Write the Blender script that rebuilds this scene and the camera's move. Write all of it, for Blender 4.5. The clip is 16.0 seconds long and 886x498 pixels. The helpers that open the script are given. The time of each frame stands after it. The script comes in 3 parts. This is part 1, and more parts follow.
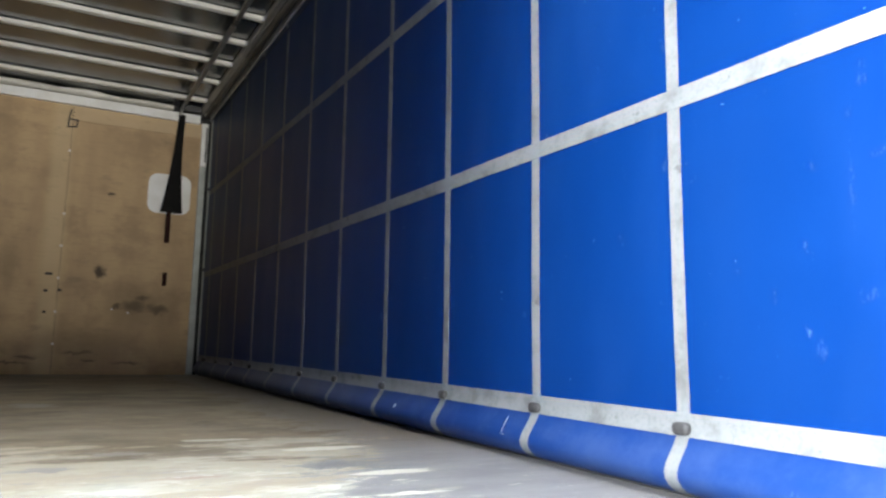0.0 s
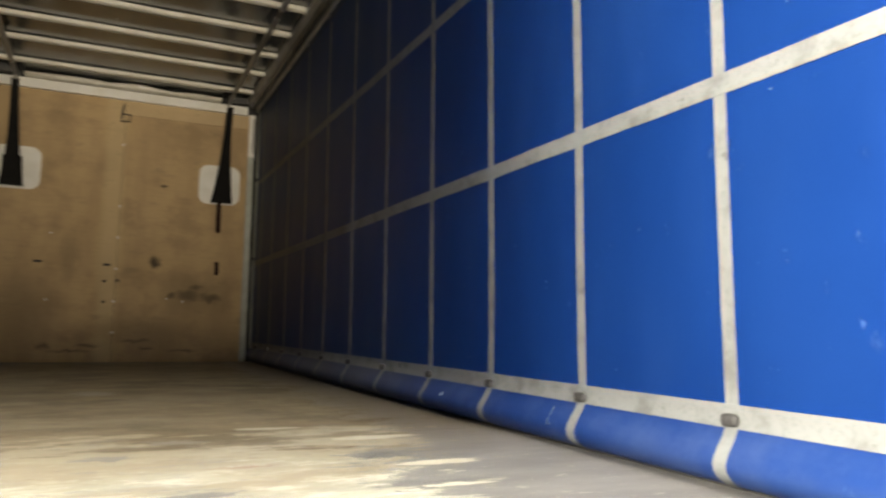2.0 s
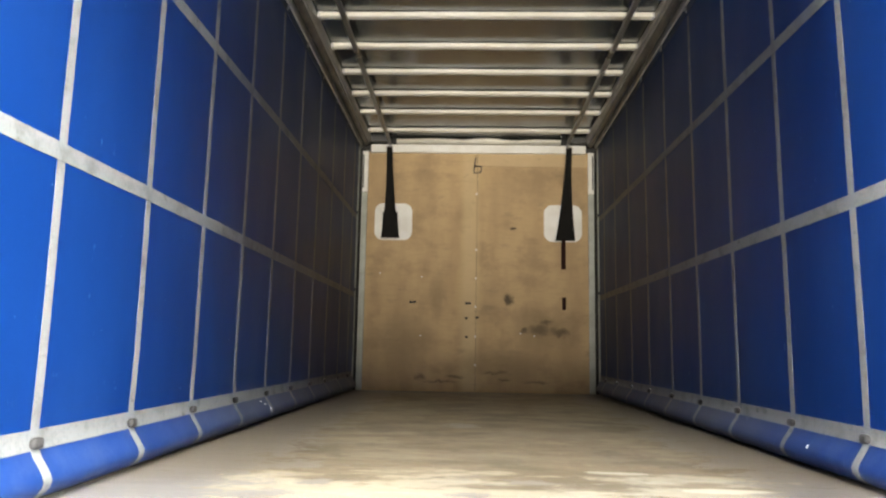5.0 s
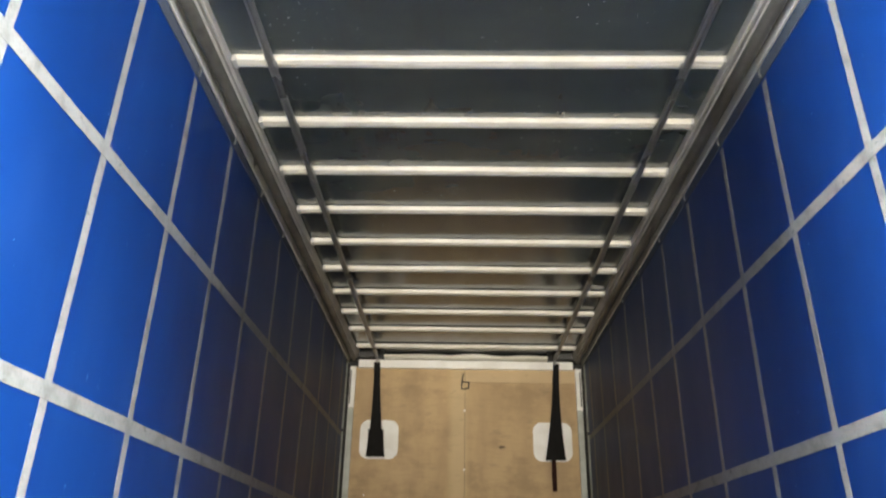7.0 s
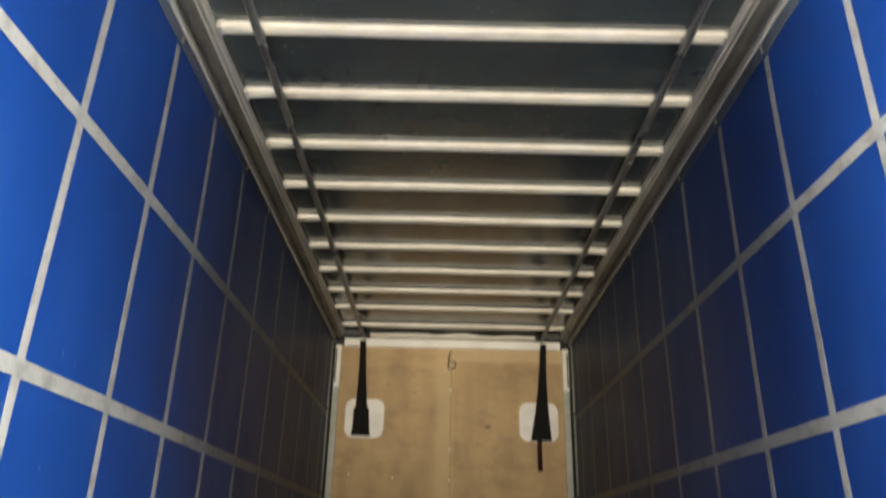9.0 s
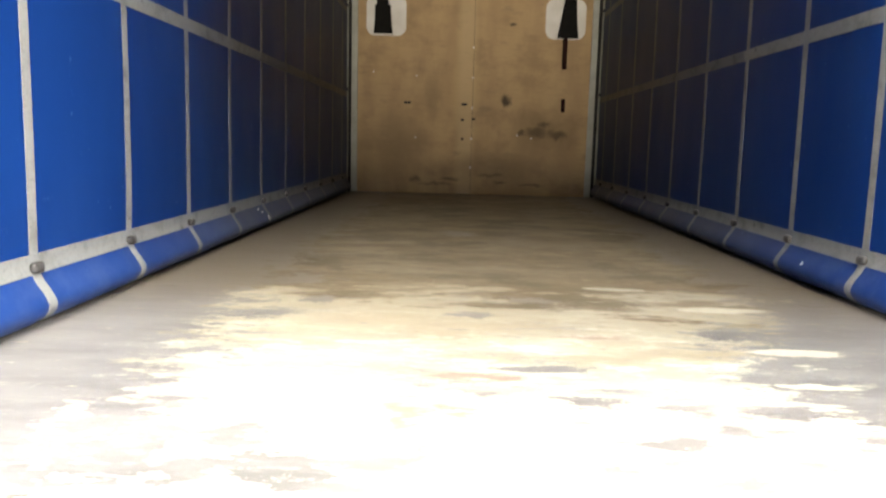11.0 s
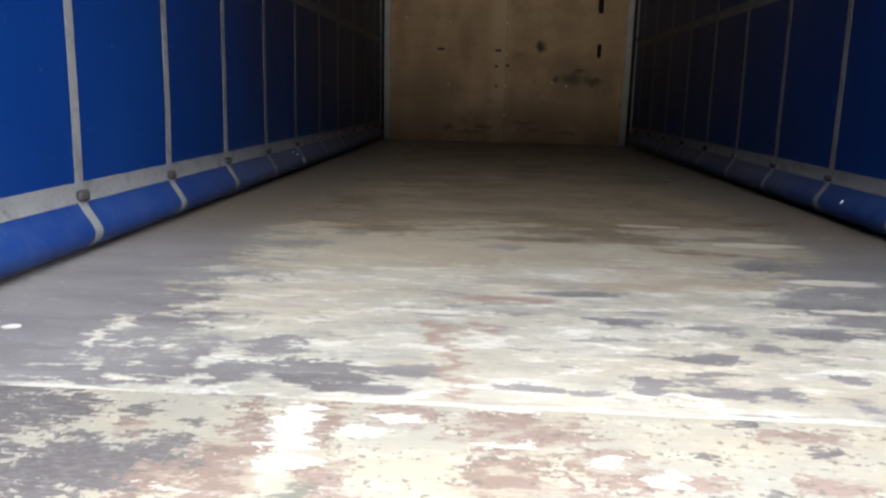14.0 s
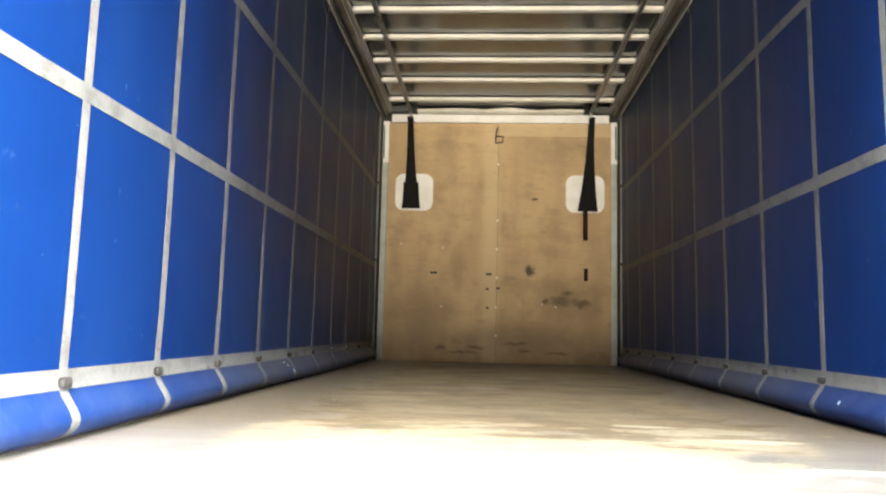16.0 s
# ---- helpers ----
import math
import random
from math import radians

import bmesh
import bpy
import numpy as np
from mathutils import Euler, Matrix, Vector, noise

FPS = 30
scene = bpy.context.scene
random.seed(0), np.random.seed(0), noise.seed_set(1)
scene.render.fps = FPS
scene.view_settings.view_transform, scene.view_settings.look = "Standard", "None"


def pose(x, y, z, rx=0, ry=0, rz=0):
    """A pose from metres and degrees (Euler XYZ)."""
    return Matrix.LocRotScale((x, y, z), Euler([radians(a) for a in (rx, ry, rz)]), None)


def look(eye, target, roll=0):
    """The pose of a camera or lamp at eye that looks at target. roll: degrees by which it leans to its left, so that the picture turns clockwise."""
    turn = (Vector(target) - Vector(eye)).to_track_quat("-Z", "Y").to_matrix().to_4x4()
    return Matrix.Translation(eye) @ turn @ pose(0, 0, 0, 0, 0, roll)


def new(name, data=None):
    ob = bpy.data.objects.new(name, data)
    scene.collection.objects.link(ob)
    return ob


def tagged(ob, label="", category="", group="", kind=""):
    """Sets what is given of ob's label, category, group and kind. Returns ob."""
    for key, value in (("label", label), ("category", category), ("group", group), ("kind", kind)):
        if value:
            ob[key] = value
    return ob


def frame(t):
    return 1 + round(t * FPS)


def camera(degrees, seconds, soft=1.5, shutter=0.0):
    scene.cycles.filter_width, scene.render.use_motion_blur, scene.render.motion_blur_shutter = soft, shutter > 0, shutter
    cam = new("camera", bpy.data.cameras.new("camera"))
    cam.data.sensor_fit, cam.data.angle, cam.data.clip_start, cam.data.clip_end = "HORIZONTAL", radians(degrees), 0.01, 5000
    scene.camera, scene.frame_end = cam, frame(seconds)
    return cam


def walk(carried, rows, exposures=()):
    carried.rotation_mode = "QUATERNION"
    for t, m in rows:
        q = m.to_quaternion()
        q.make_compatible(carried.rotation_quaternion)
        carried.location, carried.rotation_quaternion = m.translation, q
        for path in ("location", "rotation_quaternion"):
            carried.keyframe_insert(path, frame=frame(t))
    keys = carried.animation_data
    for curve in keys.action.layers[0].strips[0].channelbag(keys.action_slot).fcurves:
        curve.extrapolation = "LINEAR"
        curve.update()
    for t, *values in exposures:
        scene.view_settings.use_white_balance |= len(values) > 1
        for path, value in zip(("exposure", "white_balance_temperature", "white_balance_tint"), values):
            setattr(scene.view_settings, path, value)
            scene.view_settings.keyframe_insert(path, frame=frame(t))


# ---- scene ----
cam = camera(61.90, 16.0, soft=2.2, shutter=0.35)
PATH = [
    (0, (-0.1036, -7.5471, 0.3369), (0.8355, -5.8004, 0.5962), 1.35),
    (0.5, (-0.1011, -7.5418, 0.3385), (0.9752, -5.8762, 0.5981), 1.17),
    (1, (-0.1009, -7.5363, 0.3388), (1.0607, -5.9291, 0.5986), 1.09),
    (1.5, (-0.0997, -7.5397, 0.3448), (1.0266, -5.9049, 0.5876), 0.90),
    (2, (-0.0978, -7.5588, 0.3572), (0.7308, -5.7511, 0.5714), 0.93),
    (2.5, (-0.1044, -7.5741, 0.3609), (0.4532, -5.6647, 0.5693), 1.05),
    (3, (-0.1111, -7.5794, 0.3618), (0.2412, -5.6215, 0.5682), 1.25),
    (3.5, (-0.1171, -7.5823, 0.3650), (0.0629, -5.6010, 0.5694), 1.28),
    (3.7, (-0.1137, -7.5814, 0.3651), (0.0017, -5.5951, 0.5685), 1.31),
    (5.8, (-0.0752, -7.6620, 0.4733), (-0.1575, -5.7192, 0.9409), 1.08),
    (6, (-0.0719, -7.6617, 0.4807), (-0.1534, -5.7387, 1.0243), 1.05),
    (6.5, (-0.0617, -7.6810, 0.4980), (-0.1296, -5.8017, 1.1787), 1.12),
    (7, (-0.0695, -7.6965, 0.5048), (-0.1147, -5.8654, 1.3079), 1.11),
    (7.5, (-0.0750, -7.7030, 0.5039), (-0.1034, -5.9292, 1.4273), 1.16),
    (8, (-0.0781, -7.6950, 0.5011), (-0.0964, -5.9612, 1.4978), 1.18),
    (8.5, (-0.0899, -7.6448, 0.5139), (-0.1027, -5.9154, 1.5184), 1.24),
    (9, (-0.0937, -7.6118, 0.5309), (-0.0996, -5.7587, 1.2831), 1.33),
    (9.5, (-0.0967, -7.5850, 0.5353), (-0.0949, -5.6302, 0.9581), 1.24),
    (10, (-0.1094, -7.5752, 0.5350), (-0.1129, -5.5786, 0.6508), 1.28),
    (10.2, (-0.1141, -7.5725, 0.5326), (-0.1236, -5.5726, 0.5569), 1.31),
    (12.3, (-0.1258, -7.5349, 0.4838), (-0.2058, -5.6327, -0.1288), 1.40),
    (12.5, (-0.1256, -7.5349, 0.4838), (-0.2125, -5.6427, -0.1580), 1.35),
    (13, (-0.1247, -7.5513, 0.4816), (-0.2258, -5.6747, -0.2028), 1.30),
    (13.5, (-0.1324, -7.5745, 0.4652), (-0.2419, -5.6721, -0.1422), 1.27),
    (14, (-0.1247, -7.5862, 0.4454), (-0.2442, -5.6314, 0.0399), 1.29),
    (14.5, (-0.1164, -7.5935, 0.4205), (-0.2417, -5.6130, 0.1714), 1.32),
    (15, (-0.1153, -7.6146, 0.3943), (-0.2435, -5.6207, 0.3050), 1.39),
    (15.5, (-0.1203, -7.6084, 0.3545), (-0.2451, -5.6151, 0.4614), 1.37),
    (16, (-0.1117, -7.5932, 0.3227), (-0.2292, -5.6085, 0.5394), 1.35),
]
# seconds, stops, kelvin
LOOK = [(0.0, 2.45, 6600), (1.0, 2.15, 7100), (1.5, 2.07, 7800), (2.0, 2.25, 8900), (2.5, 2.62, 8600), (3.5, 3.22, 8300), (6.0, 3.18, 7400), (7.5, 3.16, 7700), (8.5, 3.08, 7800), (9.0, 2.93, 8300), (9.5, 3.3, 8100), (10.0, 3.55, 8800),
        (12.5, 0.62, 7300), (13.0, 0.42, 7400), (13.5, 0.58, 7200), (14.0, 1.23, 6900), (14.5, 1.78, 6900), (15.5, 3.2, 7800), (16.0, 3.5, 8100)]
EXPOSURES = [(t, v, k, 14 if 12.0 < t < 14.2 else 7) for t, v, k in LOOK]
walk(cam, [(t, look(eye, target, roll)) for t, eye, target, roll in PATH], EXPOSURES)

# ---- light: open sky and a sunlit yard behind the open rear end ----
SUN_ELEVATION, SUN_TURN = 62, 178
world = bpy.data.worlds.new("sky")
scene.world = world
world.use_nodes = True
wn, wl = world.node_tree.nodes, world.node_tree.links
sky = wn.new("ShaderNodeTexSky")
sky.sky_type = "NISHITA"
sky.sun_disc = False
sky.sun_elevation, sky.sun_rotation = radians(SUN_ELEVATION), radians(180 - SUN_TURN)
sky.air_density, sky.dust_density, sky.ozone_density = 0.8, 2.5, 0.0
wl.new(sky.outputs["Color"], wn["Background"].inputs["Color"])
wn["Background"].inputs["Strength"].default_value = 0.05
lamp = bpy.data.lights.new("sun", "SUN")
lamp.energy, lamp.angle, lamp.color = 2.5, radians(0.5), (1.0, 0.95, 0.88)
sun = new("sun", lamp)
e, r = radians(SUN_ELEVATION), radians(SUN_TURN)
toward = Vector((-math.sin(r) * math.cos(e), -math.cos(r) * math.cos(e), math.sin(e)))
sun.matrix_world = look((toward * 20).to_tuple(), (0, 0, 0))
# the open rear end: added lamps stand in for daylight from yard and sky
def daylight(name, watts, colour, size, spread, eye, target):
    light = bpy.data.lights.new(name, "AREA")
    light.shape, light.size, light.size_y = "RECTANGLE", *size
    light.energy, light.color, light.spread = watts, colour, radians(spread)
    new(name, light).matrix_world = look(eye, target)


# narrow added beam from far behind onto the bulkhead, then a high fill
daylight("rear_bulkhead_fill", 3.5, (1.0, 0.98, 0.95), (1.4, 1.8), 14, (0, -28.0, -0.3), (0, 0, 2.7))
daylight("rear_high_sky_fill", 620.0, (0.86, 0.93, 1.0), (8.0, 2.4), 180, (1.9, -10.0, 5.0), (0, -6.5, 0.5))
# added fills for the near part of each side wall
daylight("rear_side_fill", 385.0, (0.90, 0.95, 1.0), (1.6, 2.0), 180, (-3.5, -8.56, 1.85), (1.24, -6.4, 0.8))
daylight("rear_side_fill", 152.0, (0.90, 0.95, 1.0), (1.6, 2.0), 180, (3.4, -9.0, 1.6), (-1.24, -6.0, 0.8))


# ---- materials ----
class Nodes:
    """A small builder of node materials."""

    def __init__(self, name):
        self.mat = bpy.data.materials.new(name)
        self.mat.use_nodes = True
        self.n, self.l = self.mat.node_tree.nodes, self.mat.node_tree.links
        self.bsdf = self.n["Principled BSDF"]
        self.pos = self.n.new("ShaderNodeTexCoord").outputs["Object"]

    def put(self, socket, value):
        if isinstance(value, bpy.types.NodeSocket):
            self.l.new(value, socket)
        else:
            socket.default_value = (*value, 1.0) if isinstance(value, tuple) and len(value) == 3 and socket.type == "RGBA" else value

    def math(self, op, a, b=0.0, c=0.0):
        m = self.n.new("ShaderNodeMath")
        m.operation = op
        for i, v in enumerate((a, b, c)):
            self.put(m.inputs[i], v)
        return m.outputs[0]

    def vec(self, op, a, b=(0, 0, 0), c=(0, 0, 0)):
        m = self.n.new("ShaderNodeVectorMath")
        m.operation = op
        for i, v in enumerate((a, b, c)[: 3 if op == "MULTIPLY_ADD" else 2]):
            self.put(m.inputs[i], v)
        return m.outputs["Value" if op in ("LENGTH", "DOT_PRODUCT") else "Vector"]

    def noise(self, scale, detail=4.0, rough=0.6, where=None, shift=(0, 0, 0), colour=False):
        """Noise with a scale for each axis."""
        t = self.n.new("ShaderNodeTexNoise")
        t.inputs["Scale"].default_value = 1.0
        t.inputs["Detail"].default_value = detail
        t.inputs["Roughness"].default_value = rough
        scale = scale if isinstance(scale, tuple) else (scale,) * 3
        self.put(t.inputs["Vector"], self.vec("MULTIPLY_ADD", where or self.pos, scale, shift))
        return t.outputs["Color" if colour else "Fac"]

    def ramp(self, value, lo, hi, a=0.0, b=1.0):
        m = self.n.new("ShaderNodeMapRange")
        m.interpolation_type = "SMOOTHSTEP"
        for i, v in enumerate((value, lo, hi, a, b)):
            self.put(m.inputs[i], v)
        return m.outputs[0]

    def mix(self, fac, a, b, blend="MIX"):
        m = self.n.new("ShaderNodeMix")
        m.data_type, m.blend_type = "RGBA", blend
        self.put(m.inputs[0], fac)
        self.put(m.inputs[6], a)
        self.put(m.inputs[7], b)
        return m.outputs[2]

    def split(self, v):
        m = self.n.new("ShaderNodeSeparateXYZ")
        self.put(m.inputs[0], v)
        return m.outputs

    def blobs(self, where, spots):
        """The least scaled distance to any of the round or long spots (x, y, rx, ry), on the first two axes that 'where' has."""
        best = None
        for x, y, rx, ry in spots:
            d = self.vec("LENGTH", self.vec("MULTIPLY_ADD", where, (1 / rx, 1 / ry, 0), (-x / rx, -y / ry, 0)))
            best = d if best is None else self.math("MINIMUM", best, d)
        return best

    def done(self, colour, rough=0.6, metal=0.0, bump=None, strength=0.2, distance=0.004, spec=0.5, ior=1.45):
        self.put(self.bsdf.inputs["Base Color"], colour)
        self.put(self.bsdf.inputs["Roughness"], rough)
        self.bsdf.inputs["Metallic"].default_value = metal
        self.bsdf.inputs["IOR"].default_value = ior
        self.bsdf.inputs["Specular IOR Level"].default_value = spec
        if bump is not None:
            b = self.n.new("ShaderNodeBump")
            b.inputs["Strength"].default_value, b.inputs["Distance"].default_value = strength, distance
            self.put(b.inputs["Height"], bump)
            self.l.new(b.outputs[0], self.bsdf.inputs["Normal"])
        return self.mat


def worn(name, colour, other, scale=6.0, rough=0.5, metal=0.0, spec=0.5, bump=0.15):
    """A plain surface with stains at two scales."""
    k = Nodes(name)
    big, fine = k.noise(scale), k.noise(scale * 12, 3.0)
    c = k.mix(k.ramp(big, 0.35, 0.7), colour, other)
    c = k.mix(k.ramp(fine, 0.5, 0.8, 0.0, 0.5), c, other)
    return k.done(c, k.ramp(big, 0.3, 0.7, rough - 0.08, rough + 0.1), metal, fine, bump, 0.002, spec)


def floor_material():
    k = Nodes("worn_floor_ply")
    x, y, z = k.split(k.pos)
    # frayed edges: torn along the face grain, which runs across the body
    rag = k.noise((5.0, 22.0, 1.0), 7.0, 0.7, colour=True)
    fray = k.noise((26.0, 55.0, 1.0), 6.0, 0.72, shift=(5.0, 5.0, 0.0), colour=True)
    p = k.vec("ADD", k.pos, k.vec("MULTIPLY_ADD", rag, (0.22, 0.07, 0.0), (-0.11, -0.035, 0.0)))
    p = k.vec("ADD", p, k.vec("MULTIPLY_ADD", fray, (0.12, 0.04, 0.0), (-0.06, -0.02, 0.0)))
    px, py, _ = k.split(p)
    near = k.ramp(y, -4.9, -6.0)
    # bare wood: mottled, with grain and pale scuffs
    mottle = k.noise((4.0, 9.0, 1.0), 6.0, 0.65, shift=(1.0, 6.0, 0.0))
    grain = k.noise((16.0, 90.0, 1.0), 5.0, 0.7)
    broad = k.noise((0.9, 2.2, 1.0), 4.0, 0.55, shift=(3.1, 0.4, 0.0))
    scuff = k.noise((6.0, 15.0, 1.0), 8.0, 0.74, shift=(7.0, 1.0, 0.0))
    bare = k.mix(k.ramp(mottle, 0.36, 0.64), (0.36, 0.34, 0.28), (0.455, 0.436, 0.37))
    bare = k.mix(k.ramp(grain, 0.48, 0.70, 0.0, 0.25), bare, (0.31, 0.285, 0.232))
    bare = k.mix(k.math("MULTIPLY", k.ramp(scuff, 0.52, 0.58, 0.0, 0.8), k.ramp(near, 0.0, 1.0, 0.35, 1.0)), bare, (0.58, 0.565, 0.505))
    bare = k.mix(k.math("MULTIPLY", k.ramp(scuff, 0.46, 0.40, 0.0, 0.6), near), bare, (0.30, 0.29, 0.265))
    residue = k.ramp(k.noise((3.4, 7.5, 1.0), 8.0, 0.76, shift=(1.0, 12.0, 0.0)), 0.52, 0.57, 0.0, 0.55)
    bare = k.mix(k.math("MULTIPLY", residue, k.ramp(near, 0.0, 1.0, 0.4, 1.0)), bare, (0.275, 0.27, 0.25))
    bare = k.mix(k.ramp(broad, 0.44, 0.66, 0.0, 0.5), bare, (0.40, 0.335, 0.245))
    # a darker tan covers the front part, broken into streaks at its edge
    tan_edge = k.noise((1.6, 4.5, 1.0), 7.0, 0.7, shift=(8.0, 3.0, 0.0))
    reach = k.math("MULTIPLY_ADD", tan_edge, 2.6, k.math("ADD", py, -1.3))
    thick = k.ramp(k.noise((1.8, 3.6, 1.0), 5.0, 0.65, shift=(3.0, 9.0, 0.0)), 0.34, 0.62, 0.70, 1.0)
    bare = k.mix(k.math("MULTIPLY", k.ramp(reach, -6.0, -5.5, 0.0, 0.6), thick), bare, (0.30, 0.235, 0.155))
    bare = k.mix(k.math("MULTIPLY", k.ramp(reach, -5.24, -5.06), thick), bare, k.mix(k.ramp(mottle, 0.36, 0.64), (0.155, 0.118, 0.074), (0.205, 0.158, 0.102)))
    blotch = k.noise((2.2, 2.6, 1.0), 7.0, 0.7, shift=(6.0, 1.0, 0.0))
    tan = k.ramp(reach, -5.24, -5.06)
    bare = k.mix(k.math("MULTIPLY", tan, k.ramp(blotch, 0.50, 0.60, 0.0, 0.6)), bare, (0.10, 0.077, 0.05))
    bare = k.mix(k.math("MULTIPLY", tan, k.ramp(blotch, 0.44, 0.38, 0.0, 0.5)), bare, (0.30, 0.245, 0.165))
    # the dark film left along the sides and in patches
    film = k.mix(k.ramp(k.noise((2.2, 7.0, 1.0), 5.0, 0.6), 0.32, 0.68), (0.150, 0.141, 0.140), (0.222, 0.209, 0.205))
    film = k.mix(k.ramp(k.noise((16.0, 60.0, 1.0), 4.0, 0.7, shift=(2.0, 8.0, 0.0)), 0.56, 0.70, 0.0, 0.45), film, (0.30, 0.285, 0.27))
    # the film turns browner towards the front
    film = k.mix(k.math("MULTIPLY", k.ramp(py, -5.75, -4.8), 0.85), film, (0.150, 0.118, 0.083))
    torn = k.noise((4.0, 10.0, 1.0), 8.0, 0.72, shift=(4.0, 2.0, 0.0))
    torn = k.math("SUBTRACT", k.math("ADD", k.math("MULTIPLY", torn, 0.55), k.math("MULTIPLY", k.noise((13.0, 36.0, 1.0), 7.0, 0.75, shift=(9.0, 6.0, 0.0)), 0.45)), 0.5)
    left = k.math("SUBTRACT", k.math("MULTIPLY", px, -1.0), k.ramp(py, -6.2, -5.7, 0.71, 0.79))
    right = k.math("SUBTRACT", px, k.ramp(py, -5.75, -5.15, 0.66, 0.90))
    sides = k.math("MULTIPLY_ADD", torn, 1.9, k.math("MAXIMUM", left, right))
    patch = k.blobs(p, [(-0.623, -6.361, 0.041, 0.061), (-0.514, -6.346, 0.052, 0.053), (-0.544, -6.495, 0.043, 0.067), (-0.382, -6.455, 0.097, 0.048), (-0.24, -6.44, 0.046, 0.031),
                        (-0.311, -6.529, 0.11, 0.018), (0.278, -6.322, 0.067, 0.029), (0.403, -6.255, 0.032, 0.026), (0.152, -6.469, 0.045, 0.038), (0.255, -6.479, 0.045, 0.025),
                        (0.349, -6.474, 0.051, 0.029), (-0.035, -6.491, 0.047, 0.018), (0.148, -6.114, 0.07, 0.025), (0.484, -6.399, 0.032, 0.021), (0.455, -6.523, 0.03, 0.023),
                        (0.057, -6.499, 0.041, 0.012), (0.321, -6.128, 0.05, 0.014), (-0.646, -6.491, 0.061, 0.063), (0.217, -6.041, 0.084, 0.022), (0.078, -5.902, 0.104, 0.022)])
    far_patch = k.blobs(p, [(0.663, -5.923, 0.12, 0.173), (0.996, -4.609, 0.164, 0.212), (0.986, -5.292, 0.118, 0.316), (0.636, -5.529, 0.098, 0.059), (0.916, -4.083, 0.088, 0.362),
                            (-1.021, -3.753, 0.123, 0.266), (-0.115, -3.348, 0.082, 0.134), (-0.553, -5.224, 0.046, 0.053), (-0.067, -5.379, 0.054, 0.038), (0.534, -6.147, 0.068, 0.046),
                            (-0.721, -4.87, 0.12, 0.069), (-0.675, -5.396, 0.099, 0.046), (0.119, -5.143, 0.074, 0.037)])
    patches = k.math("MULTIPLY_ADD", torn, -8.0, k.math("MINIMUM", patch, far_patch))
    cover = k.math("MAXIMUM", k.ramp(sides, -0.006, 0.006), k.ramp(patches, 1.08, 0.98))
    flake = k.noise((7.0, 24.0, 1.0), 8.0, 0.74, shift=(7.0, 9.0, 0.0))
    flake = k.math("ADD", flake, k.ramp(k.noise((1.6, 4.0, 1.0), 2.0, 0.5, shift=(2.0, 2.0, 0.0)), 0.35, 0.65, -0.06, 0.04))
    cover = k.math("MAXIMUM", cover, k.math("MULTIPLY", k.ramp(flake, 0.575, 0.60, 0.0, 0.85), k.ramp(y, -4.2, -5.6, 0.35, 1.0)))
    pale = k.blobs(p, [(-0.833, -6.304, 0.016, 0.098), (-0.825, -6.264, 0.033, 0.015), (-0.695, -6.521, 0.039, 0.010), (-0.799, -6.572, 0.032, 0.011), (0.76, -5.702, 0.117, 0.034),
                       (0.655, -5.973, 0.114, 0.016), (0.727, -5.218, 0.129, 0.043), (0.457, -4.909, 0.125, 0.030)])
    nick = k.noise((7.0, 48.0, 1.0), 6.0, 0.75, shift=(2.0, 11.0, 0.0))
    cover = k.math("MULTIPLY", cover, k.math("MULTIPLY", k.ramp(nick, 0.64, 0.60), k.ramp(pale, 0.95, 1.1)))
    c = k.mix(cover, bare, film)
    c = k.mix(k.ramp(pale, 1.05, 0.9, 0.0, 0.6), c, (0.57, 0.54, 0.46))
    red = k.blobs(p, [(-0.215, -6.235, 0.026, 0.091), (-0.185, -6.37, 0.023, 0.087), (-0.156, -6.505, 0.026, 0.05), (-0.078, -5.973, 0.112, 0.03), (-0.136, -6.199, 0.043, 0.04), (0.25, -5.6, 0.08, 0.02)])
    c = k.mix(k.math("MULTIPLY", k.ramp(red, 1.25, 0.75, 0.0, 0.75), k.ramp(scuff, 0.58, 0.48)), c, (0.27, 0.175, 0.142))
    drop = k.blobs(k.pos, [(-1.02, -6.30, 0.020, 0.016)])
    c = k.mix(k.ramp(k.math("MULTIPLY_ADD", torn, 3.0, drop), 1.05, 0.9), c, (0.66, 0.64, 0.60))
    # scraped pale edge along the joint of the boards
    seam = k.math("ADD", k.ramp(y, -6.570, -6.525, 0.03, -0.2), k.noise((5.0, 40.0, 1.0), 6.0, 0.7, shift=(5.0, 1.0, 0.0)))
    c = k.mix(k.ramp(seam, 0.50, 0.56, 0.0, 0.6), c, (0.55, 0.53, 0.47))
    scratch = k.noise((70.0, 3.0, 1.0), 2.0, 0.5, shift=(0.0, 9.0, 0.0))
    c = k.mix(k.ramp(scratch, 0.74, 0.79, 0.0, 0.3), c, (0.66, 0.64, 0.57))
    h = k.math("ADD", k.math("MULTIPLY", cover, 0.7), k.math("MULTIPLY", grain, 0.3))
    return k.done(c, k.ramp(cover, 0.0, 1.0, 0.62, 0.42), 0.0, h, 0.35, 0.0012, 0.35)


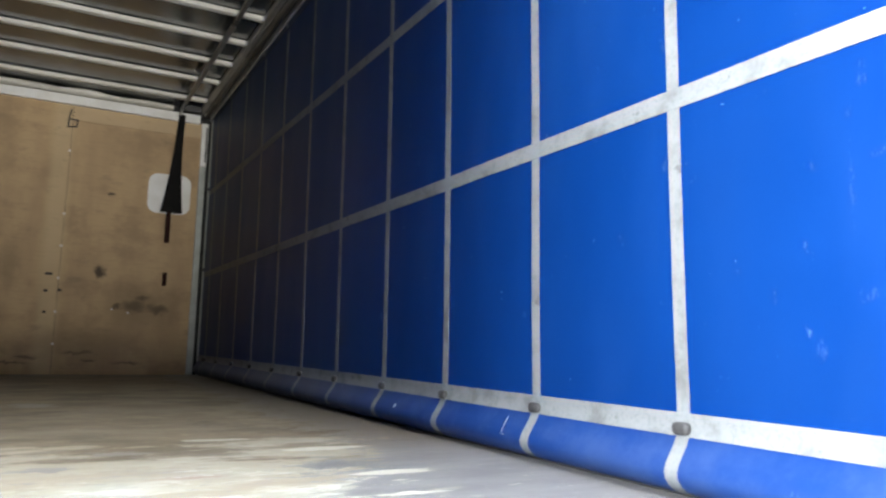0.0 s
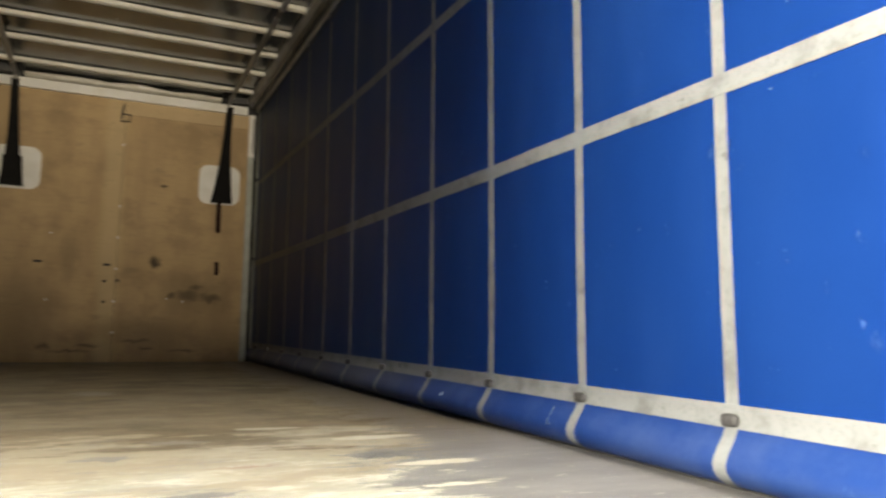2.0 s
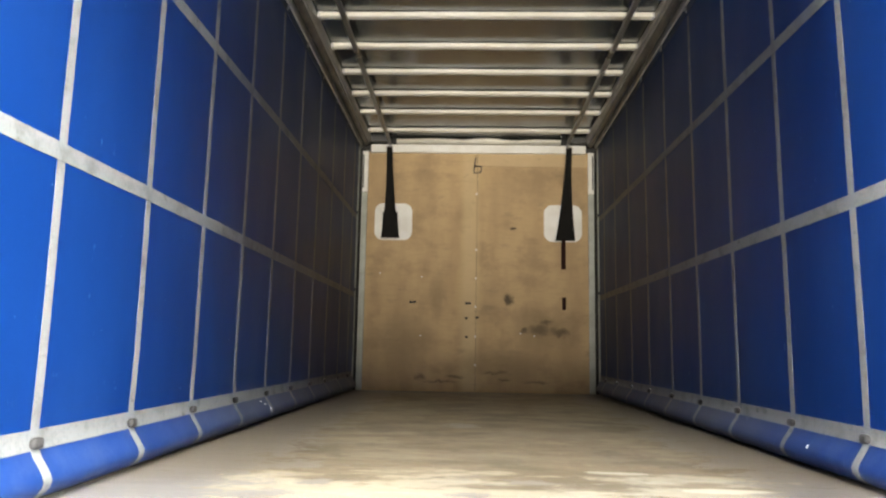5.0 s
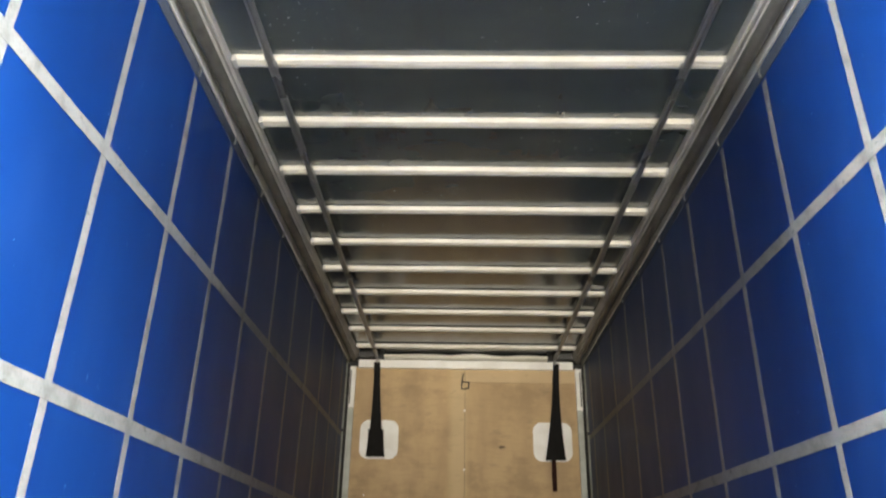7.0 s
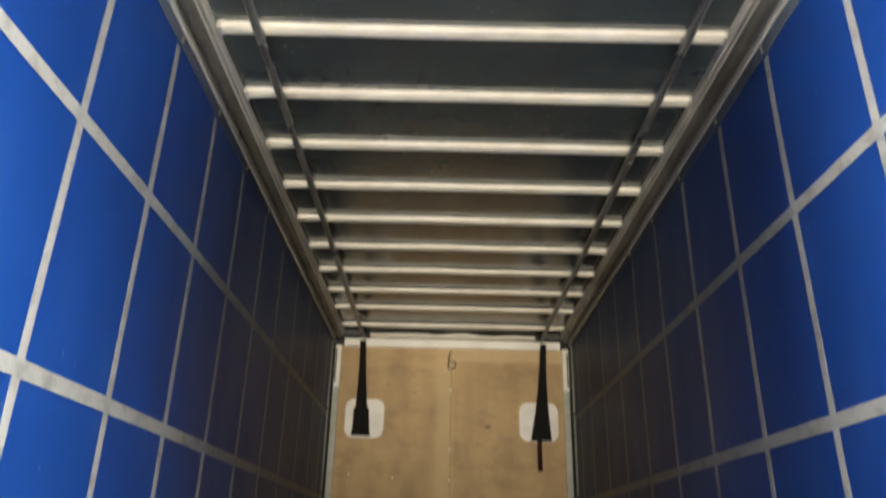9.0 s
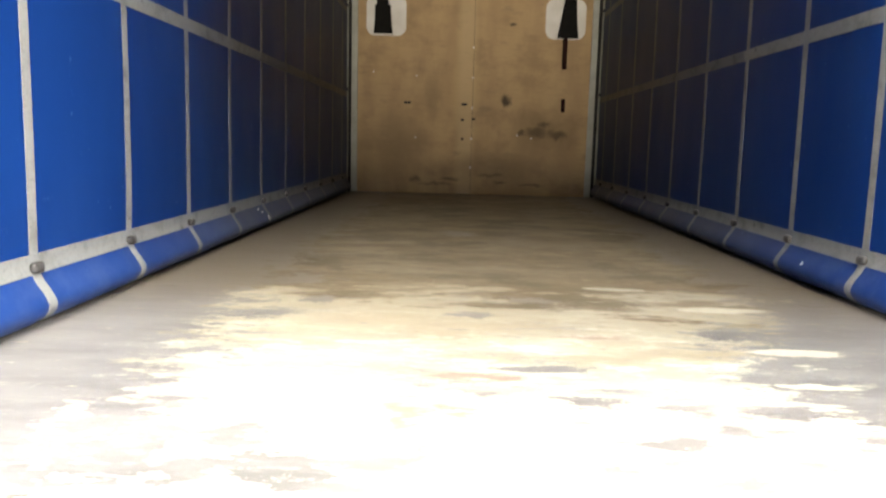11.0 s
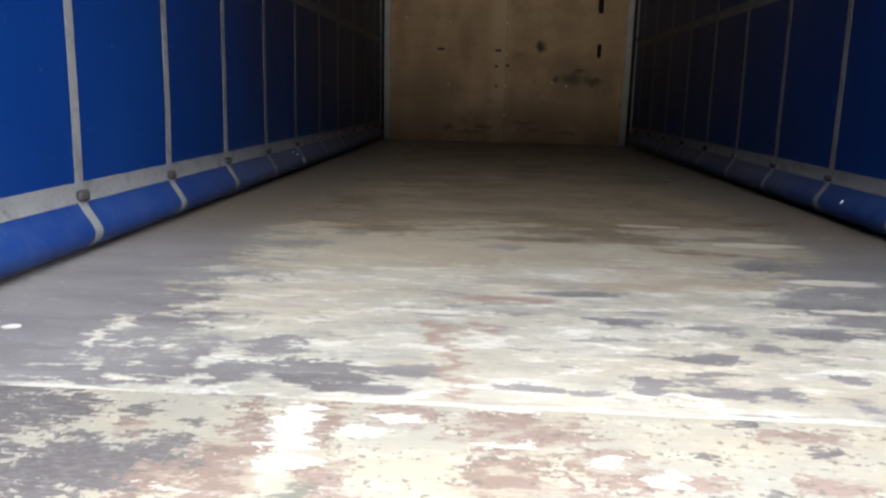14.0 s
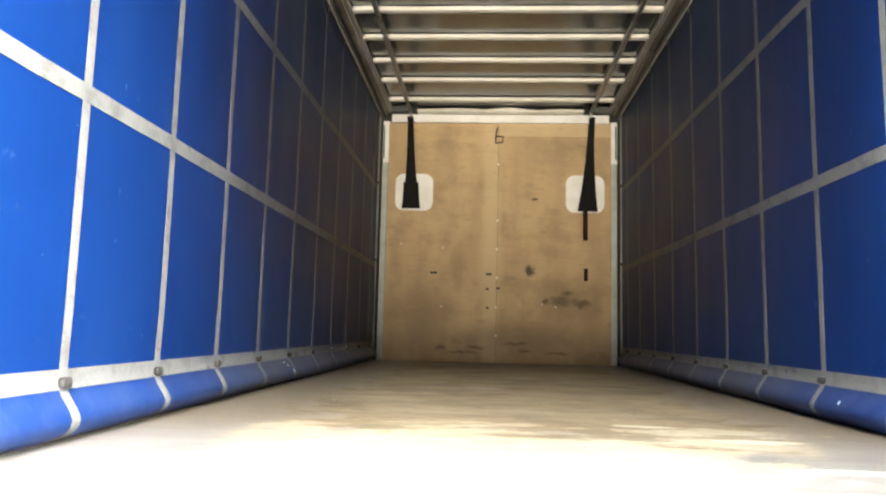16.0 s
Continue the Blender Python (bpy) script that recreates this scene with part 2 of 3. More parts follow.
def rear_floor_material():
    k = Nodes("worn_rear_floor_panel")
    rag = k.noise((6.0, 42.0, 1.0), 6.0, 0.7, colour=True)
    fray = k.noise((40.0, 75.0, 1.0), 5.0, 0.72, shift=(3.0, 5.0, 0.0), colour=True)
    p = k.vec("ADD", k.pos, k.vec("MULTIPLY_ADD", rag, (0.15, 0.05, 0.0), (-0.075, -0.025, 0.0)))
    p = k.vec("ADD", p, k.vec("MULTIPLY_ADD", fray, (0.07, 0.05, 0.0), (-0.035, -0.025, 0.0)))
    broad, fine = k.noise((5.0, 7.0, 1.0), 5.0, 0.6), k.noise((40.0, 120.0, 1.0), 4.0, 0.7)
    patch = k.noise((12.0, 24.0, 1.0), 7.0, 0.72, shift=(9.0, 2.0, 0.0))
    c = k.mix(k.ramp(broad, 0.36, 0.64), (0.345, 0.312, 0.245), (0.295, 0.288, 0.247))
    c = k.mix(k.ramp(patch, 0.50, 0.62, 0.0, 0.55), c, (0.44, 0.415, 0.34))
    c = k.mix(k.ramp(fine, 0.5, 0.75, 0.0, 0.45), c, (0.25, 0.232, 0.18))
    red = k.blobs(p, [(-0.433, -6.759, 0.041, 0.102), (-0.509, -6.816, 0.029, 0.04), (-0.418, -6.893, 0.052, 0.032), (-0.277, -6.873, 0.04, 0.038), (-0.344, -6.64, 0.024, 0.052),
                      (-0.231, -6.612, 0.044, 0.03), (-0.319, -6.78, 0.032, 0.027), (-0.072, -6.642, 0.069, 0.058), (-0.082, -6.793, 0.055, 0.054), (0.043, -6.732, 0.042, 0.045),
                      (0.117, -6.764, 0.038, 0.018), (0.314, -6.622, 0.055, 0.019), (0.297, -6.753, 0.044, 0.024), (0.063, -6.856, 0.039, 0.027), (-0.594, -6.688, 0.015, 0.021),
                      (-0.4, -7.0, 0.1, 0.05), (0.14, -6.98, 0.1, 0.04)])
    torn = k.math("SUBTRACT", k.math("ADD", k.math("MULTIPLY", k.noise((14.0, 24.0, 1.0), 8.0, 0.72, shift=(6.0, 1.0, 0.0)), 0.6), k.math("MULTIPLY", k.noise((50.0, 80.0, 1.0), 5.0, 0.7, shift=(2.0, 3.0, 0.0)), 0.4)), 0.5)
    red = k.math("MULTIPLY_ADD", torn, 7.0, red)
    c = k.mix(k.math("MULTIPLY", k.ramp(red, 1.4, 1.15, 0.0, 0.75), k.ramp(patch, 0.40, 0.52, 0.25, 1.0)), c, k.mix(k.ramp(broad, 0.4, 0.6), (0.150, 0.090, 0.078), (0.205, 0.135, 0.115)))
    film = k.blobs(p, [(-0.736, -6.64, 0.062, 0.049), (-0.622, -6.803, 0.077, 0.086), (-0.524, -6.74, 0.03, 0.036), (-0.6, -6.638, 0.017, 0.024), (-0.518, -6.663, 0.011, 0.013),
                       (-0.481, -6.782, 0.012, 0.014), (0.328, -6.675, 0.019, 0.017), (0.222, -6.787, 0.013, 0.02), (0.168, -6.8, 0.013, 0.011), (0.236, -6.826, 0.026, 0.007),
                       (0.245, -6.579, 0.013, 0.016), (0.165, -6.691, 0.011, 0.013), (-0.515, -6.883, 0.018, 0.011), (-0.9, -6.75, 0.16, 0.3), (-0.72, -6.95, 0.12, 0.09), (0.9, -6.8, 0.25, 0.25)])
    cover = k.math("MULTIPLY", k.ramp(k.math("MULTIPLY_ADD", torn, -6.0, film), 1.15, 1.05), k.ramp(k.noise((14.0, 50.0, 1.0), 6.0, 0.75, shift=(1.0, 4.0, 0.0)), 0.63, 0.58))
    c = k.mix(cover, c, k.mix(k.ramp(fine, 0.4, 0.7), (0.108, 0.099, 0.098), (0.165, 0.152, 0.149)))
    # dark specks in clusters, pale chips
    speck = k.noise((60.0, 75.0, 1.0), 3.0, 0.6, shift=(2.0, 5.0, 0.0))
    c = k.mix(k.ramp(k.math("MULTIPLY", speck, k.ramp(patch, 0.40, 0.6, 0.84, 1.12)), 0.60, 0.66, 0.0, 0.8), c, (0.125, 0.115, 0.10))
    chip = k.noise((26.0, 70.0, 1.0), 6.0, 0.75, shift=(4.0, 8.0, 0.0))
    c = k.mix(k.ramp(chip, 0.62, 0.65, 0.0, 0.6), c, (0.20, 0.18, 0.145))
    c = k.mix(k.ramp(chip, 0.37, 0.34, 0.0, 0.75), c, (0.58, 0.56, 0.49))
    white = k.blobs(p, [(-0.382, -6.676, 0.025, 0.104), (-0.363, -6.758, 0.036, 0.014), (-0.281, -6.67, 0.027, 0.018), (-0.239, -6.619, 0.035, 0.011), (-0.44, -6.901, 0.038, 0.014),
                        (-0.332, -6.897, 0.023, 0.015), (0.103, -6.756, 0.018, 0.018), (0.038, -6.722, 0.012, 0.012), (-0.084, -6.578, 0.05, 0.007), (-0.091, -6.688, 0.035, 0.006),
                        (0.039, -6.826, 0.018, 0.003), (-0.059, -6.683, 0.003, 0.018), (-0.488, -6.837, 0.017, 0.004), (-0.06, -6.95, 0.03, 0.02)])
    c = k.mix(k.ramp(k.math("MULTIPLY_ADD", torn, 6.0, white), 1.25, 1.05, 0.0, 0.92), c, k.mix(k.ramp(patch, 0.44, 0.58), (0.57, 0.53, 0.475), (0.46, 0.425, 0.37)))
    oil = k.blobs(p, [(-0.331, -6.838, 0.017, 0.036), (-0.447, -6.921, 0.034, 0.007)])
    c = k.mix(k.ramp(oil, 1.15, 0.8, 0.0, 0.85), c, (0.135, 0.13, 0.11))
    scratch = k.noise((95.0, 5.0, 1.0), 3.0, 0.5, where=k.vec("ADD", k.pos, k.vec("MULTIPLY_ADD", k.noise(3.0, 2.0, colour=True), (0.10, 0.0, 0.0), (-0.05, 0.0, 0.0))), shift=(1.0, 3.0, 0.0))
    c = k.mix(k.ramp(scratch, 0.70, 0.76, 0.0, 0.3), c, (0.60, 0.57, 0.47))
    return k.done(c, 0.6, 0.0, fine, 0.4, 0.0015, 0.35)


def headboard_material():
    k = Nodes("stained_plywood")
    p = k.n.new("ShaderNodeCombineXYZ")
    x, y, z = k.split(k.pos)
    k.put(p.inputs[0], x)
    k.put(p.inputs[1], z)
    warp = k.noise((14.0, 1.0, 14.0), 5.0, 0.65, colour=True)
    q = k.vec("ADD", p.outputs[0], k.vec("MULTIPLY_ADD", warp, (0.14, 0.11, 0.0), (-0.07, -0.055, 0.0)))
    streak = k.noise((3.4, 1.0, 1.2), 4.0, 0.55)
    grain = k.noise((5.0, 1.0, 46.0), 3.0, 0.6)
    cloud = k.noise((2.6, 1.0, 3.4), 5.0, 0.62, shift=(4.0, 0.0, 1.0))
    c = k.mix(k.ramp(streak, 0.35, 0.68), (0.56, 0.395, 0.22), (0.46, 0.32, 0.18))
    c = k.mix(k.ramp(cloud, 0.46, 0.68, 0.0, 0.6), c, (0.33, 0.225, 0.13))
    c = k.mix(k.ramp(grain, 0.45, 0.8, 0.0, 0.3), c, (0.34, 0.235, 0.135))
    worn_strip = k.ramp(k.math("ABSOLUTE", k.math("ADD", x, 0.07)), 0.13, 0.03, 0.0, 0.55)
    c = k.mix(worn_strip, c, (0.64, 0.49, 0.29))
    upper = k.math("MULTIPLY", k.ramp(z, 2.343, 2.349), k.ramp(x, -0.002, 0.002))
    c = k.mix(k.math("MULTIPLY", upper, 0.6), c, (0.62, 0.47, 0.29))
    smear = k.noise((4.0, 1.0, 9.0), 6.0, 0.68, shift=(1.0, 0.0, 5.0))
    c = k.mix(k.ramp(smear, 0.56, 0.72, 0.0, 0.45), c, (0.25, 0.19, 0.125))
    stain = k.blobs(q, [(0.337, 0.943, 0.04, 0.045), (0.65, 0.634, 0.10, 0.05), (0.85, 0.62, 0.09, 0.045), (0.50, 0.625, 0.03, 0.03), (0.72, 0.71, 0.05, 0.025), (0.38, 1.68, 0.03, 0.02)])
    scrape = k.blobs(q, [(0.25, 0.20, 0.07, 0.02), (-0.21, 0.15, 0.09, 0.016), (-0.56, 0.14, 0.045, 0.03), (0.16, 0.20, 0.06, 0.014), (0.30, 0.13, 0.05, 0.014), (-0.35, 0.10, 0.16, 0.012), (0.62, 0.11, 0.12, 0.012)])
    c = k.mix(k.ramp(scrape, 1.5, 0.4, 0.0, 0.6), c, (0.10, 0.076, 0.052))
    c = k.mix(k.ramp(stain, 1.6, 0.4, 0.0, 0.9), c, (0.06, 0.046, 0.034))
    halo = k.blobs(q, [(0.7, 0.63, 0.42, 0.26), (-0.4, 0.95, 0.10, 0.30), (-0.75, 0.5, 0.42, 0.35), (0.2, 0.3, 0.6, 0.18)])
    c = k.mix(k.ramp(halo, 1.15, 0.2, 0.0, 0.5), c, (0.27, 0.19, 0.11))
    return k.done(c, 0.6, 0.0, grain, 0.15, 0.001, 0.2)


def curtain_material():
    k = Nodes("blue_pvc_tarpaulin")
    x, y, z = k.split(k.pos)
    cloud = k.noise((1.0, 1.6, 1.2), 4.0, 0.6)
    ripple = k.noise((1.0, 3.2, 1.4), 2.0, 0.5, shift=(0.0, 5.0, 8.0))
    c = k.mix(k.ramp(cloud, 0.35, 0.7), (0.0009, 0.0220, 0.127), (0.0014, 0.0262, 0.142))
    dust = k.noise((1.0, 6.0, 7.0), 5.0, 0.65, shift=(0.0, 2.0, 0.0))
    c = k.mix(k.ramp(k.noise((1.0, 5.0, 2.0), 2.0, 0.5, shift=(0.0, 7.0, 0.0)), 0.4, 0.9, 0.0, 0.06), c, (0.04, 0.13, 0.36))
    scuff = k.noise((1.0, 30.0, 12.0), 4.0, 0.6, shift=(0.0, 0.0, 6.0))
    c = k.mix(k.math("MULTIPLY", k.ramp(scuff, 0.68, 0.80, 0.0, 0.35), k.ramp(cloud, 0.45, 0.6)), c, (0.22, 0.40, 0.66))
    chip = k.noise((1.0, 44.0, 34.0), 2.0, 0.5, shift=(0.0, 3.0, 1.0))
    c = k.mix(k.math("MULTIPLY", k.ramp(chip, 0.75, 0.79, 0.0, 0.3), k.ramp(dust, 0.42, 0.58)), c, (0.34, 0.50, 0.70))
    flat = k.n.new("ShaderNodeCombineXYZ")
    k.put(flat.inputs[0], y)
    k.put(flat.inputs[1], z)
    q = k.vec("ADD", flat.outputs[0], k.vec("MULTIPLY_ADD", k.noise((1.0, 38.0, 38.0), 5.0, 0.7, colour=True), (0.02, 0.05, 0.0), (-0.01, -0.025, 0.0)))
    rubs_right = k.blobs(q, [(-6.70, 0.70, 0.007, 0.13), (-6.73, 0.87, 0.010, 0.03), (-6.506, 0.899, 0.024, 0.007), (-6.614, 0.716, 0.014, 0.012), (-6.72, 0.45, 0.02, 0.012), (-6.623, 0.345, 0.010, 0.022),
                             (-6.76, 0.718, 0.022, 0.01), (-6.52, 0.45, 0.008, 0.02), (-6.30, 0.743, 0.014, 0.006), (-6.58, 0.066, 0.024, 0.006), (-6.9, 0.62, 0.008, 0.10), (-5.0, 0.7, 0.008, 0.02)])
    rubs_left = k.blobs(q, [(-5.90, 0.59, 0.014, 0.008), (-5.946, 0.715, 0.034, 0.012), (-4.82, 0.604, 0.004, 0.03), (-5.77, 0.27, 0.022, 0.012), (-5.57, 0.335, 0.03, 0.010), (-6.1, 0.9, 0.008, 0.06)])
    rubs = k.mix(k.ramp(x, -0.1, 0.1), rubs_left, rubs_right)
    grit = k.noise((1.0, 120.0, 40.0), 4.0, 0.7, shift=(0.0, 1.0, 4.0))
    c = k.mix(k.math("MULTIPLY", k.ramp(rubs, 1.3, 0.2, 0.0, 0.11), k.ramp(grit, 0.50, 0.68)), c, (0.24, 0.40, 0.60))
    low = k.math("MULTIPLY", k.ramp(z, 0.20, 0.10), k.ramp(dust, 0.35, 0.7, 0.06, 0.20))
    c = k.mix(low, c, (0.11, 0.155, 0.25))
    # a patchy grey-green tone on the forward bays, strongest and greyer on the roll
    greying = k.math("MULTIPLY", k.ramp(y, -5.2, -3.2), k.ramp(k.noise((1.0, 1.5, 2.4), 5.0, 0.65, shift=(0.0, 4.0, 2.0)), 0.30, 0.65, 0.55, 1.0))
    c = k.mix(k.math("MULTIPLY", greying, 0.25), c, (0.045, 0.082, 0.068))
    c = k.mix(k.math("MULTIPLY", greying, k.ramp(z, 0.20, 0.12, 0.0, 0.5)), c, (0.095, 0.092, 0.080))
    return k.done(c, k.ramp(cloud, 0.3, 0.75, 0.40, 0.48), 0.0, ripple, 0.25, 0.012, 0.5, ior=1.19)


def strap_material(name, colour, dirt):
    k = Nodes(name)
    stain, fine = k.noise((9.0, 9.0, 9.0), 4.0, 0.65), k.noise(90.0, 2.0)
    c = k.mix(k.ramp(stain, 0.45, 0.75, 0.0, 0.8), colour, dirt)
    c = k.mix(k.ramp(fine, 0.45, 0.8, 0.0, 0.4), c, dirt)
    spot = k.noise((14.0, 14.0, 20.0), 3.0, 0.6, shift=(2.0, 6.0, 1.0))
    c = k.mix(k.ramp(spot, 0.64, 0.72, 0.0, 0.5), c, (0.06, 0.06, 0.058))
    return k.done(c, 0.55, 0.0, fine, 0.15, 0.0006, 0.08)


def roof_material():
    k = Nodes("dark_glossy_roof_sheet")
    cloud, streak = k.noise((1.2, 2.2, 1.0), 4.0, 0.6), k.noise((7.0, 0.9, 1.0), 3.0, 0.55)
    c = k.mix(k.ramp(cloud, 0.35, 0.7), (0.054, 0.070, 0.074), (0.070, 0.086, 0.088))
    c = k.mix(k.ramp(streak, 0.5, 0.8, 0.0, 0.35), c, (0.05, 0.05, 0.05))
    speck = k.noise((60.0, 60.0, 1.0), 1.0, 0.5)
    fleck = k.noise((60.0, 80.0, 1.0), 2.0, 0.6, shift=(3.0, 7.0, 0.0))
    c = k.mix(k.math("MULTIPLY", k.ramp(speck, 0.75, 0.80), k.ramp(cloud, 0.48, 0.58)), c, (0.7, 0.75, 0.75))
    x, y, z = k.split(k.pos)
    bay = k.ramp(k.math("ABSOLUTE", k.math("ADD", y, 5.62)), 0.22, 0.10)
    c = k.mix(k.math("MULTIPLY", k.ramp(fleck, 0.69, 0.725, 0.0, 0.7), bay), c, (0.4, 0.43, 0.43))
    return k.done(c, k.ramp(streak, 0.3, 0.75, 0.18, 0.26), 0.0, None, spec=0.5, ior=2.15)


def ground_material():
    k = Nodes("asphalt_yard")
    big, fine = k.noise(0.4), k.noise(14.0, 5.0)
    c = k.mix(k.ramp(big, 0.3, 0.7), (0.070, 0.070, 0.068), (0.095, 0.094, 0.090))
    c = k.mix(k.ramp(fine, 0.45, 0.75, 0.0, 0.5), c, (0.055, 0.054, 0.052))
    return k.done(c, 0.85, 0.0, fine, 0.4, 0.004)


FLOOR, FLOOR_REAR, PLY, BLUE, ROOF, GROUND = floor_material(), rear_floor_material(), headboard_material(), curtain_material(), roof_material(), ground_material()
STRAP = strap_material("grey_webbing", (0.190, 0.197, 0.202), (0.105, 0.107, 0.106))
BLACK = worn("black_webbing", (0.010, 0.0095, 0.009), (0.016, 0.015, 0.014), 20.0, 0.8, 0.0, 0.12)
MAROON = worn("red_brown_webbing", (0.040, 0.016, 0.012), (0.025, 0.013, 0.011), 20.0, 0.8, 0.0, 0.1)
WHITE = worn("white_paint", (0.88, 0.87, 0.84), (0.78, 0.76, 0.71), 5.0, 0.45)
CREAM = worn("cream_white_paint", (0.82, 0.79, 0.72), (0.70, 0.66, 0.57), 4.0, 0.42)
POST = worn("pale_grey_green_paint", (0.47, 0.50, 0.46), (0.36, 0.37, 0.33), 5.0, 0.45)
ALU = worn("dull_aluminium", (0.58, 0.575, 0.56), (0.42, 0.41, 0.39), 3.0, 0.42, 0.3)
TRACK = worn("dark_stained_aluminium", (0.125, 0.125, 0.118), (0.075, 0.072, 0.066), 3.0, 0.45, 0.4)
STEEL = worn("galvanised_steel", (0.30, 0.305, 0.31), (0.25, 0.252, 0.255), 3.0, 0.32, 0.7)
DARK = worn("dark_grey_paint", (0.045, 0.046, 0.05), (0.07, 0.068, 0.065), 8.0, 0.5)
RUBBER = worn("black_rubber", (0.012, 0.012, 0.013), (0.022, 0.021, 0.02), 12.0, 0.6)
RIVET = worn("dark_oxidised_metal", (0.10, 0.095, 0.09), (0.05, 0.046, 0.042), 40.0, 0.45, 0.5)
BUTTON = worn("dark_grey_rubbery_paint", (0.058, 0.056, 0.058), (0.035, 0.033, 0.034), 30.0, 0.5, 0.0, 0.3)
CHROME = worn("bright_zinc", (0.72, 0.72, 0.71), (0.60, 0.59, 0.57), 3.0, 0.35, 0.6, 0.5, 0.02)


# ---- mesh helpers ----
def link(name, bm, material, parent=None, label="", smooth=False):
    mesh = bpy.data.meshes.new(name)
    bmesh.ops.recalc_face_normals(bm, faces=bm.faces)
    for edge in bm.edges:
        if len(edge.link_faces) == 2 and edge.calc_face_angle() > 0.7:
            edge.smooth = False
    bm.to_mesh(mesh)
    bm.free()
    mesh.materials.append(material)
    if smooth:
        for f in mesh.polygons:
            f.use_smooth = True
    ob = new(name, mesh)
    if parent:
        ob.parent = parent
    if label:
        ob["label"] = label
    return ob


def part(name, bm, material, parent, label="", smooth=False):
    return link(name, bm, material, parent, label, smooth)


def thing(name, at, label, category, group="", kind=""):
    """An Empty at a thing's base, to parent its parts."""
    ob = new(name)
    ob.location = at
    return tagged(ob, label, category, group, kind)


def box(x0, x1, y0, y1, z0, z1, bevel=0.003):
    bm = bmesh.new()
    bmesh.ops.create_cube(bm, size=1.0)
    for v in bm.verts:
        v.co = Vector(((x0 + x1) / 2 + v.co.x * (x1 - x0), (y0 + y1) / 2 + v.co.y * (y1 - y0), (z0 + z1) / 2 + v.co.z * (z1 - z0)))
    if bevel:
        bmesh.ops.bevel(bm, geom=bm.edges[:], offset=bevel, segments=2, affect="EDGES", profile=0.6)
    return bm


def extrude(profile, stops, place):
    """A closed profile carried along stops; place(p, s) gives the corner p at the stop s. Capped at both ends."""
    bm = bmesh.new()
    rows = [[bm.verts.new(place(p, s)) for p in profile] for s in stops]
    n = len(profile)
    for a, b in zip(rows, rows[1:]):
        for i in range(n):
            bm.faces.new((a[i], a[(i + 1) % n], b[(i + 1) % n], b[i]))
    bm.faces.new(rows[0])
    bm.faces.new(rows[-1][::-1])
    return bm


def tube(points, radius, sides=12, closed=False):
    """A round bar along a line of points."""
    bm = bmesh.new()
    pts = [Vector(p) for p in points]
    rows = []
    for i, p in enumerate(pts):
        a = pts[i - 1] if i or closed else p
        b = pts[(i + 1) % len(pts)] if i < len(pts) - 1 or closed else p
        way = (b - a).normalized()
        up = Vector((0, 1, 0)) if abs(way.y) < 0.9 else Vector((0, 0, 1))
        u = way.cross(up).normalized()
        w = way.cross(u)
        rows.append([bm.verts.new(p + radius * (math.cos(t) * u + math.sin(t) * w)) for t in (2 * math.pi * j / sides for j in range(sides))])
    pairs = list(zip(rows, rows[1:])) + ([(rows[-1], rows[0])] if closed else [])
    for a, b in pairs:
        for j in range(sides):
            bm.faces.new((a[j], a[(j + 1) % sides], b[(j + 1) % sides], b[j]))
    if not closed:
        bm.faces.new(rows[0])
        bm.faces.new(rows[-1])
    return bm


def joined(*parts):
    out = bmesh.new()
    for bm in parts:
        mesh = bpy.data.meshes.new("tmp")
        bm.to_mesh(mesh)
        bm.free()
        out.from_mesh(mesh)
        bpy.data.meshes.remove(mesh)
    return out


REAR, FRONT = -7.35, 0.0
HALF = 1.24


def fall(y):
    """How far the roof drops towards the front."""
    return -0.0045 * (y + 5.5)


# ---- structure ----
bm = bmesh.new()
bmesh.ops.create_grid(bm, x_segments=8, y_segments=8, size=600)
ground = tagged(link("ground", bm, GROUND), "grey weathered asphalt yard round the vehicle", "ground", kind="structure")
ground.location.z = -1.15

# unseen wall added behind the camera to keep low sky light out
tagged(link("sky_blocker_wall", box(-22, 22, -36.4, -36.0, -1.15, 15.0, 0.0), worn("dark_grey_sky_blocker", (0.085, 0.085, 0.085), (0.06, 0.06, 0.062), 0.6, 0.7)), "plain dark grey wall, added unseen across the yard to block low sky", "wall", kind="structure")

under = thing("underframe", (0, -3.6, -1.15), "plain dark steel underframe carrying the body", "chassis", kind="structure")
for sx in (-0.45, 0.45):
    part("beam", box(sx - 0.05, sx + 0.05, REAR + 0.1, FRONT, -1.15, -0.034), DARK, under).matrix_parent_inverse = Matrix.Translation((0, 3.6, 1.15))

floor = thing("floor", (0, 0, 0), "worn plywood load floor, dark film rubbed to bare wood", "floor", kind="structure")
JOINT = -6.572
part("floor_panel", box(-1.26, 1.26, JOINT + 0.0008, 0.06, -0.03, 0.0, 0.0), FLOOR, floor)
part("floor_panel", box(-1.26, 1.26, REAR, JOINT - 0.0008, -0.031, 0.0, 0.0), FLOOR_REAR, floor, "scraped rear floor panel with red and white paint marks")

wall = thing("wall_front", (0, 0, 0), "stained tan plywood front bulkhead of two boards", "wall", kind="structure")
part("board", box(-1.20, -0.0015, 0.0, 0.02, 0.0, 2.50, 0.0015), PLY, wall)
part("board", box(0.0015, 1.20, 0.0, 0.02, 0.0, 2.345, 0.0015), PLY, wall)
part("top_board", box(0.0015, 1.20, -0.003, 0.02, 2.346, 2.50, 0.0015), PLY, wall)
part("backing", box(-1.32, 1.32, 0.03, 0.06, 0.0, 2.74, 0.0), RUBBER, wall, "black sheet behind the bulkhead")
